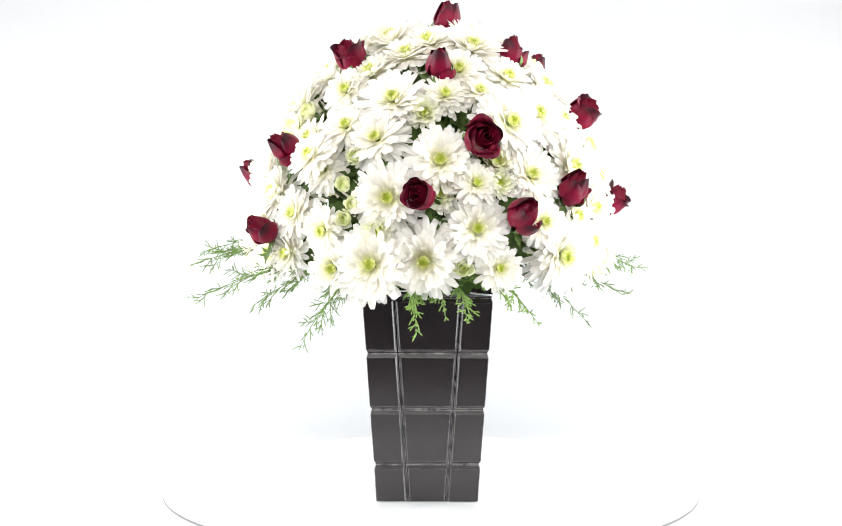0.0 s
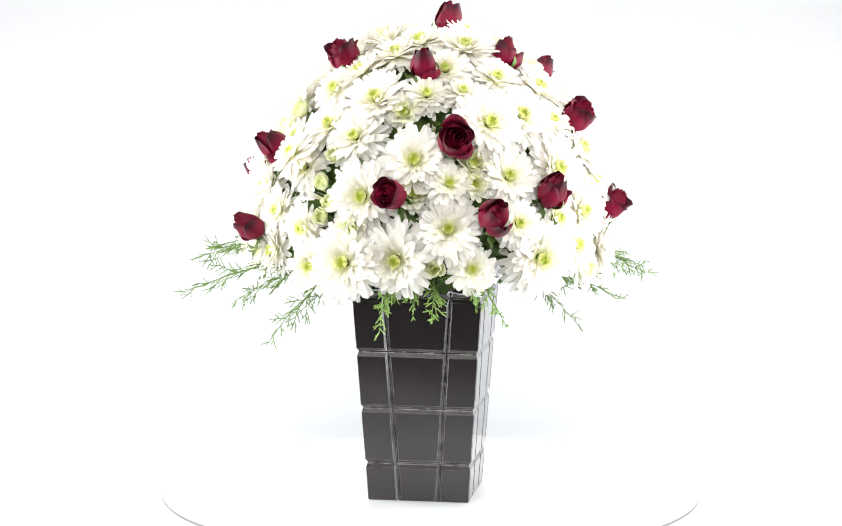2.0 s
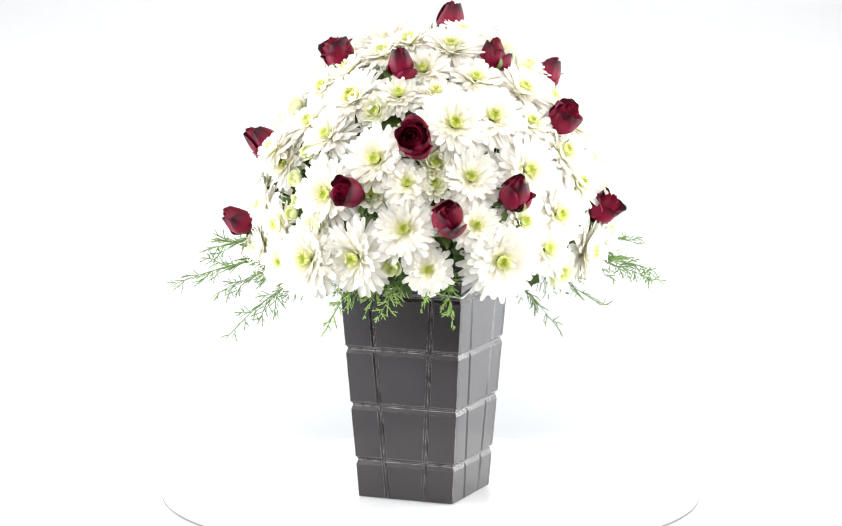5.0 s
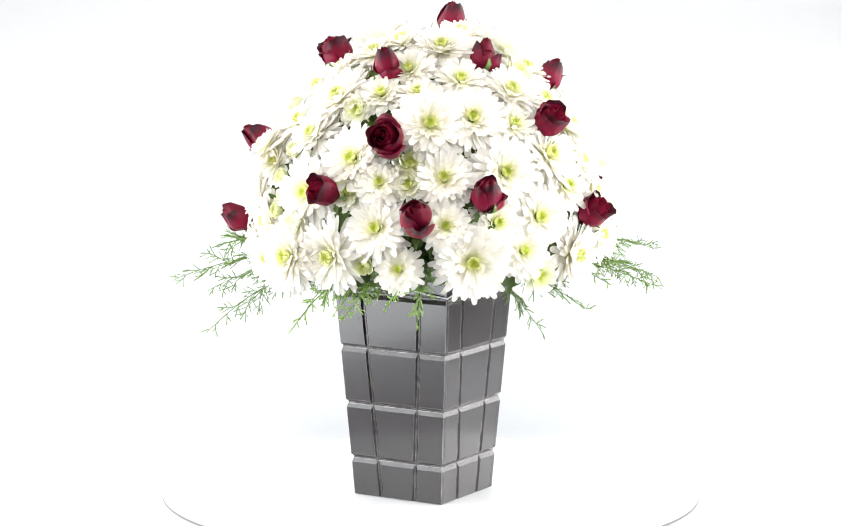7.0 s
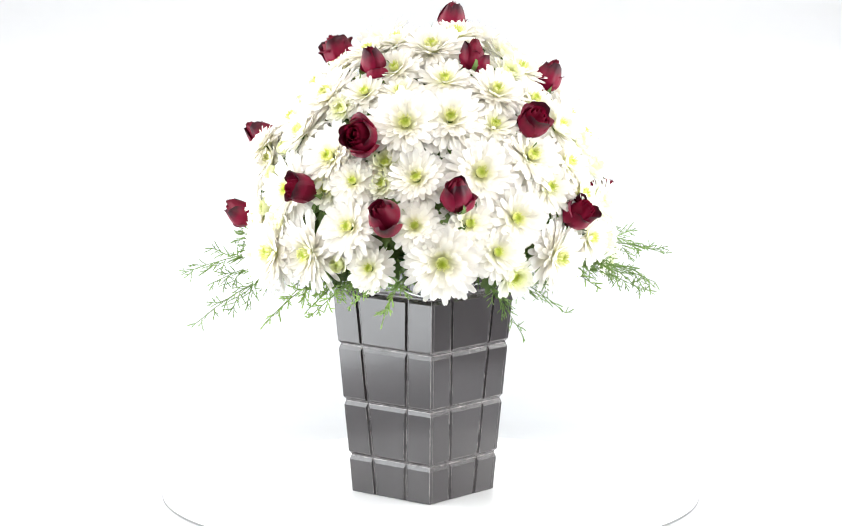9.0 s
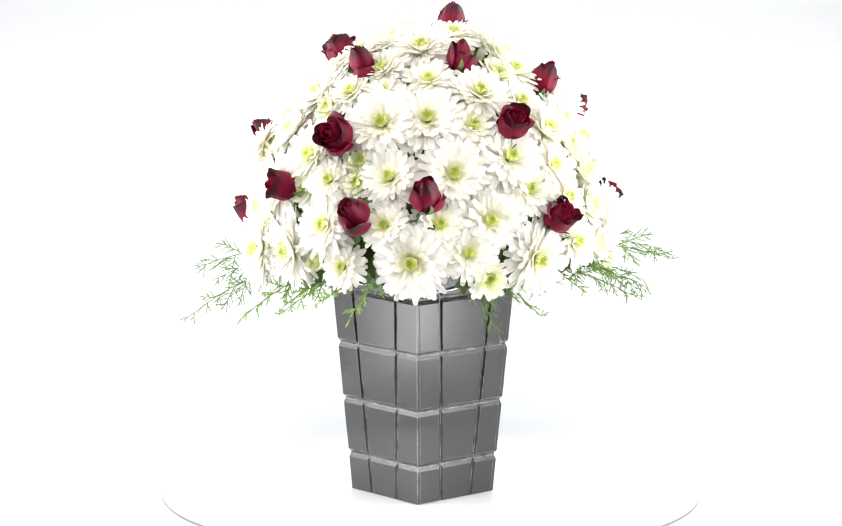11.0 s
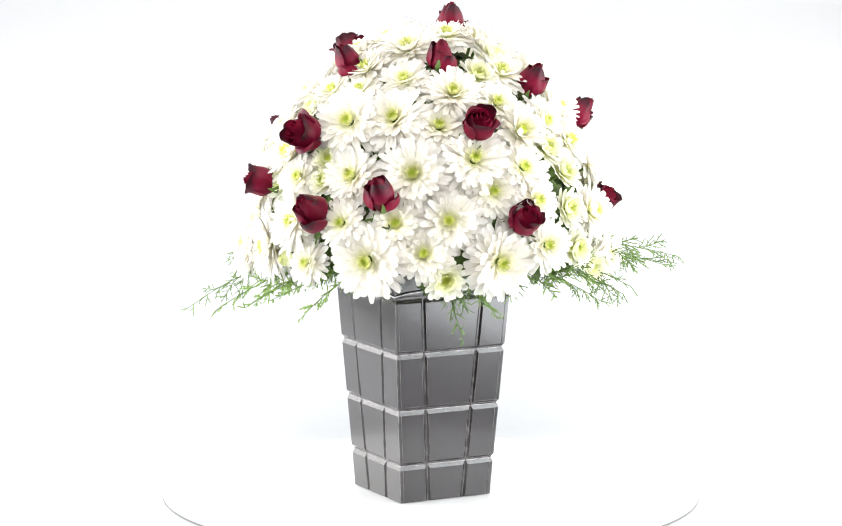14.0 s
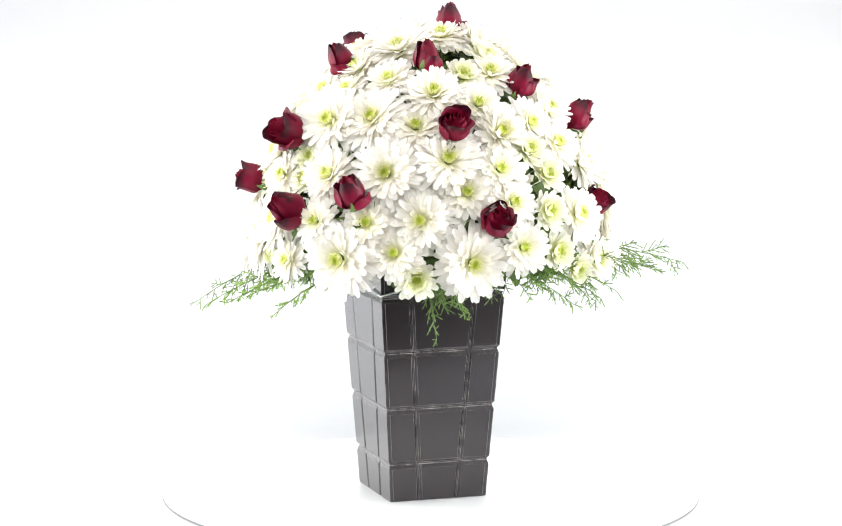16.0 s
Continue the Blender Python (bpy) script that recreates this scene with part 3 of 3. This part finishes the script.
def rose(azim, reach, height, tip, opened, spin=0, size=1.0, yaw=0):
    heart, outer, sepal, calyx, leaf = ROSES[opened]
    place = facing(azim, reach, height, tip)[0].translation
    m, d = facing(azim + yaw, reach, height, tip)
    m.translation = place
    m = Matrix.Translation(d * -(0.031 if tip < 35 else 0.026)) @ m @ pose(0, 0, 0, 0, 0, spin)
    ob = thing("rose", m, ROSE_LABEL[opened], "flower", "roses in the vase")
    for me in heart:
        o = new("inner_petal", me)
        o.parent = ob
        o.scale = (size * 0.95, size * 0.95, size * 1.0)
    for k in range(5):
        o = new("outer_petal", outer[(k * 2 + int(spin)) % 3])
        o.parent = ob
        o.matrix_basis = pose(0, 0, 0.0005 * k, 0, 0, 72 * k + SEED.uniform(-16, 16)) @ pose(0, 0, 0, 0, 22 if k == 4 and opened == 0.0 else SEED.choice((-3, 0, 2, 6, 10)) * (0.8 - 0.4 * opened), 0) @ Matrix.Diagonal((size * 0.92, size * 0.92, size * (0.86 if k == 4 and opened == 0.0 else SEED.uniform(0.93, 1.02)), 1))
    cup = new("calyx", calyx)
    cup.parent = ob
    stem = add_stem(ob, m, 0.0017)
    for k in range(5):
        o = new("sepal", sepal)
        o.parent = cup
        o.matrix_basis = pose(0, 0, 0, 0, 0, 72 * k + 20) @ pose(0, 0, 0, 0, SEED.uniform(-35, 30), 0) @ Matrix.Diagonal((1.35, 1.1, 1.45, 1))
    for k in range(2):
        o = new("leaf", leaf)
        o.parent = stem
        if k == 0:
            # one leaf hangs outwards and down
            a = math.radians(azim + SEED.uniform(-50, 50))
            way = m.inverted().to_3x3() @ Vector((math.sin(a) * 0.8, -math.cos(a) * 0.8, -0.7))
            o.matrix_basis = Matrix.Translation((0, 0, -0.005)) @ way.to_track_quat("X", "Z").to_matrix().to_4x4()
        else:
            o.matrix_basis = pose(0, 0, -0.010, 0, 0, SEED.uniform(0, 360)) @ pose(0, 0, 0, 0, SEED.uniform(-60, -20), 0)


for row in [(16.2, 208, 447, 14, 0.5, 0, 1.12), (-4, 227, 385, 10, 0.5, 40, 0.94, -12), (26.4, 238, 366, 30, 0.0, 10, 1.14), (46.8, 225, 387, 52, 0.0, 60, 1.05),
            (4, 118, 527, 66, 0.0, 15, 0.95), (79.5, 183, 461, 42, 0.5, 30, 1.0), (91.5, 218, 356, 38, 0.5, 75, 0.95), (68, 101, 535, 78, 0.0, 20, 0.95)]:
    rose(*row)
for row in [(119, 141, 506, 58, 0.0, 50, 0.98), (130, 23, 572, 84, 0.0, 0, 0.95), (-57, 115, 531, 62, 0.5, 12, 0.98), (-56, 208, 429, 40, 0.0, 33, 1.0),
            (-58, 236, 336, 40, 0.0, 70, 0.95), (152, 179, 462, 45, 0.0, 5, 0.95), (138, 208, 361, 40, 0.5, 25, 0.95), (-90, 213, 388, 45, 0.0, 48, 0.9)]:
    rose(*row)

# ---- more blooms close the dome all round ----
ROSE_SPOTS = [(mo[1] @ Matrix.Translation((0, 0, 0.024))).translation.copy() for mo in MOVERS if mo[0].name.startswith("rose")]


def close_dome():
    rng = random.Random(4)
    for i in range(6000):
        kind, size = ("full", 0.030) if i < 3000 else ("small", 0.022)
        z, a = rng.uniform(0.285, 0.56), rng.uniform(-math.pi, math.pi)
        if rng.random() > dome(z) / 0.22 + 0.1:
            continue
        r = dome(z) + 0.002
        p = Vector((r * math.sin(a), -r * math.cos(a), z))
        if any((p - q).length < 0.73 * (s + size) for q, s in PLACED) or any((p - q).length < 0.044 for q in ROSE_SPOTS + GAPS):
            continue
        bloom(kind, math.degrees(a), r * 1000, z * 1000, False)


close_dome()


def foliage(p, seed):
    """A leafy chrysanthemum shoot that fills a gap just under the blooms."""
    rng = random.Random(seed + 90)
    out = Vector((p.x, p.y, (p.z - 0.30) * 0.8)).normalized()
    m = Matrix.Translation(p - out * 0.026) @ out.to_track_quat("Z", "Y").to_matrix().to_4x4()
    ob = thing("leafy_shoot", m, "dark green lobed chrysanthemum leaves on a shoot between the blooms", "foliage", "leafy shoots in the vase")
    stem = add_stem(ob, m, 0.0016)
    for k in range(5):
        o = new("leaf", LEAF_MESH[0])
        o.parent = stem
        big = rng.uniform(0.65, 0.95)
        o.matrix_basis = pose(0, 0, -0.004 * k, 0, 0, 75 * k + rng.uniform(-25, 25)) @ pose(0.001, 0, 0, rng.uniform(-25, 25), rng.uniform(-62, -8), 0) @ Matrix.Diagonal((big, big, big, 1))


for k, p in enumerate(GAPS):
    foliage(p, k)


# ---- fern sprigs round the vase's mouth ----
def sprig(azim, reach, height, wide=0.048, sag=0.02, seed=0):
    """A feathery sprig from the foam to a tip given as azimuth, reach and height (mm)."""
    rng = random.Random(seed * 7 + 3)
    a = math.radians(azim)
    out, side = Vector((math.sin(a), -math.cos(a), 0)), Vector((math.cos(a), math.sin(a), 0))
    foot = FOOT + out * 0.03
    tip = out * reach / 1000 + Vector((0, 0, height / 1000))
    span = tip - foot
    m = Matrix.Translation(foot)
    ob = thing("fern_sprig", m, "feathery light green fern sprig drooping from the vase's rim", "fern", "fern sprigs round the vase")

    def spine(s):
        bow = 4 * s * (1 - s)
        return span * s + Vector((0, 0, sag * bow)) + side * 0.012 * math.sin(3.0 * s + seed) * s

    bm = bmesh.new()
    tube(bm, [spine(i / 10) for i in range(11)], [0.0011 - 0.0007 * i / 10 for i in range(11)], 5)
    stalk = part("stalk", bm, STEM, ob)
    bm = bmesh.new()
    young = wide < 0.036
    girth = 0.00105 if young else 0.0008

    def needle(p, d, length, thick):
        w = d.orthogonal().normalized()
        w = Matrix.Rotation(rng.uniform(0, 6.28), 3, d) @ w * thick
        w2 = d.cross(w).normalized() * thick
        e, mid = p + d * length, p + d * length * 0.55
        v = [bm.verts.new(q) for q in (p + w * 0.5, p - w * 0.25 + w2 * 0.43, p - w * 0.25 - w2 * 0.43, mid + w, mid - w * 0.5 + w2 * 0.86, mid - w * 0.5 - w2 * 0.86, e)]
        for k in range(3):
            n = (k + 1) % 3
            bm.faces.new((v[k], v[n], v[3 + n], v[3 + k]))
            bm.faces.new((v[3 + k], v[3 + n], v[6]))

    def twig(p, d, length, flat, depth):
        """A twig of short overlapping scales that bends outwards and throws off smaller twigs to either hand."""
        n = max(2, int(length / 0.0036))
        q, dd, way = p.copy(), d.copy(), 1 if rng.random() < 0.5 else -1
        for k in range(n):
            needle(q, dd, length / n * 1.45, girth * (1 - 0.16 * depth))
            if depth < 2 and k < n - 1 and rng.random() < (0.92 if depth == 0 else 0.6):
                way = -way
                nd = (dd + flat * way * rng.uniform(0.6, 1.25) + Vector((rng.uniform(-1, 1), rng.uniform(-1, 1), rng.uniform(-1, 1))) * 0.25).normalized()
                reach_out = (0.72 if depth == 0 else 0.5) * length * (1 - 0.72 * k / n) * rng.uniform(0.5, 1.1)
                twig(q, nd, max(0.0045, reach_out), flat, depth + 1)
            q = q + dd * length / n
            dd = (dd + flat * rng.uniform(-0.14, 0.14) + Vector((rng.uniform(-1, 1), rng.uniform(-1, 1), rng.uniform(-1.25, 0.85))) * 0.12).normalized()

    count = int(span.length / 0.0112)
    for i in range(count):
        s = 0.30 + 0.70 * i / (count - 1)
        p = spine(s)
        t = (spine(min(1, s + 0.02)) - spine(s - 0.02)).normalized()
        flat = (side - t * side.dot(t)).normalized()
        flat = (Matrix.Rotation(rng.uniform(-1.5, 1.5), 3, t) @ flat).normalized()
        length = wide * (1.0 - 0.74 * ((s - 0.30) / 0.70) ** 1.7) * rng.uniform(0.5, 1.3)
        d = (t * rng.uniform(0.7, 1.1) + flat * (1 if i % 2 else -1) * rng.uniform(0.5, 1.15) + Vector((0, 0, -0.25 * rng.random()))).normalized()
        twig(p, d, length, (flat - d * flat.dot(d)).normalized(), 0)
    tagged(part("fronds", bm, FRESH if young else FERN, stalk, "", False), kind="stuff")


for k, row in enumerate([(-62, 303, 256), (-78, 280, 283), (-48, 260, 252), (-29, 293, 219, 0.040, 0.03), (-5, 275, 236, 0.034, 0.02), (1, 240, 249, 0.026, 0.016), (7.5, 266, 246, 0.032, 0.018),
                         (21, 264, 262, 0.030, 0.012), (30, 259, 242, 0.030, 0.02), (75, 190, 216, 0.040, 0.03), (80, 230, 244, 0.040, 0.022), (106, 266, 259), (115, 270, 263), (103, 218, 263, 0.030),
                         (131, 253, 264), (140, 287, 283), (158, 300, 280), (-100, 275, 285), (174, 280, 262)]):
    sprig(*row, seed=k)


# ---- everything on the turntable turns with it ----
def motions():
    times = [0.0, 1.0, 2.0, 3.0, 4.0, 5.0, 6.0, 7.0, 8.0, 9.0, 10.0, 11.0, 12.0, 13.0, 14.0, 15.0, 16.0]
    for ob, m in MOVERS:
        walk(ob, [(t, turned(t) @ m) for t in times])


motions()
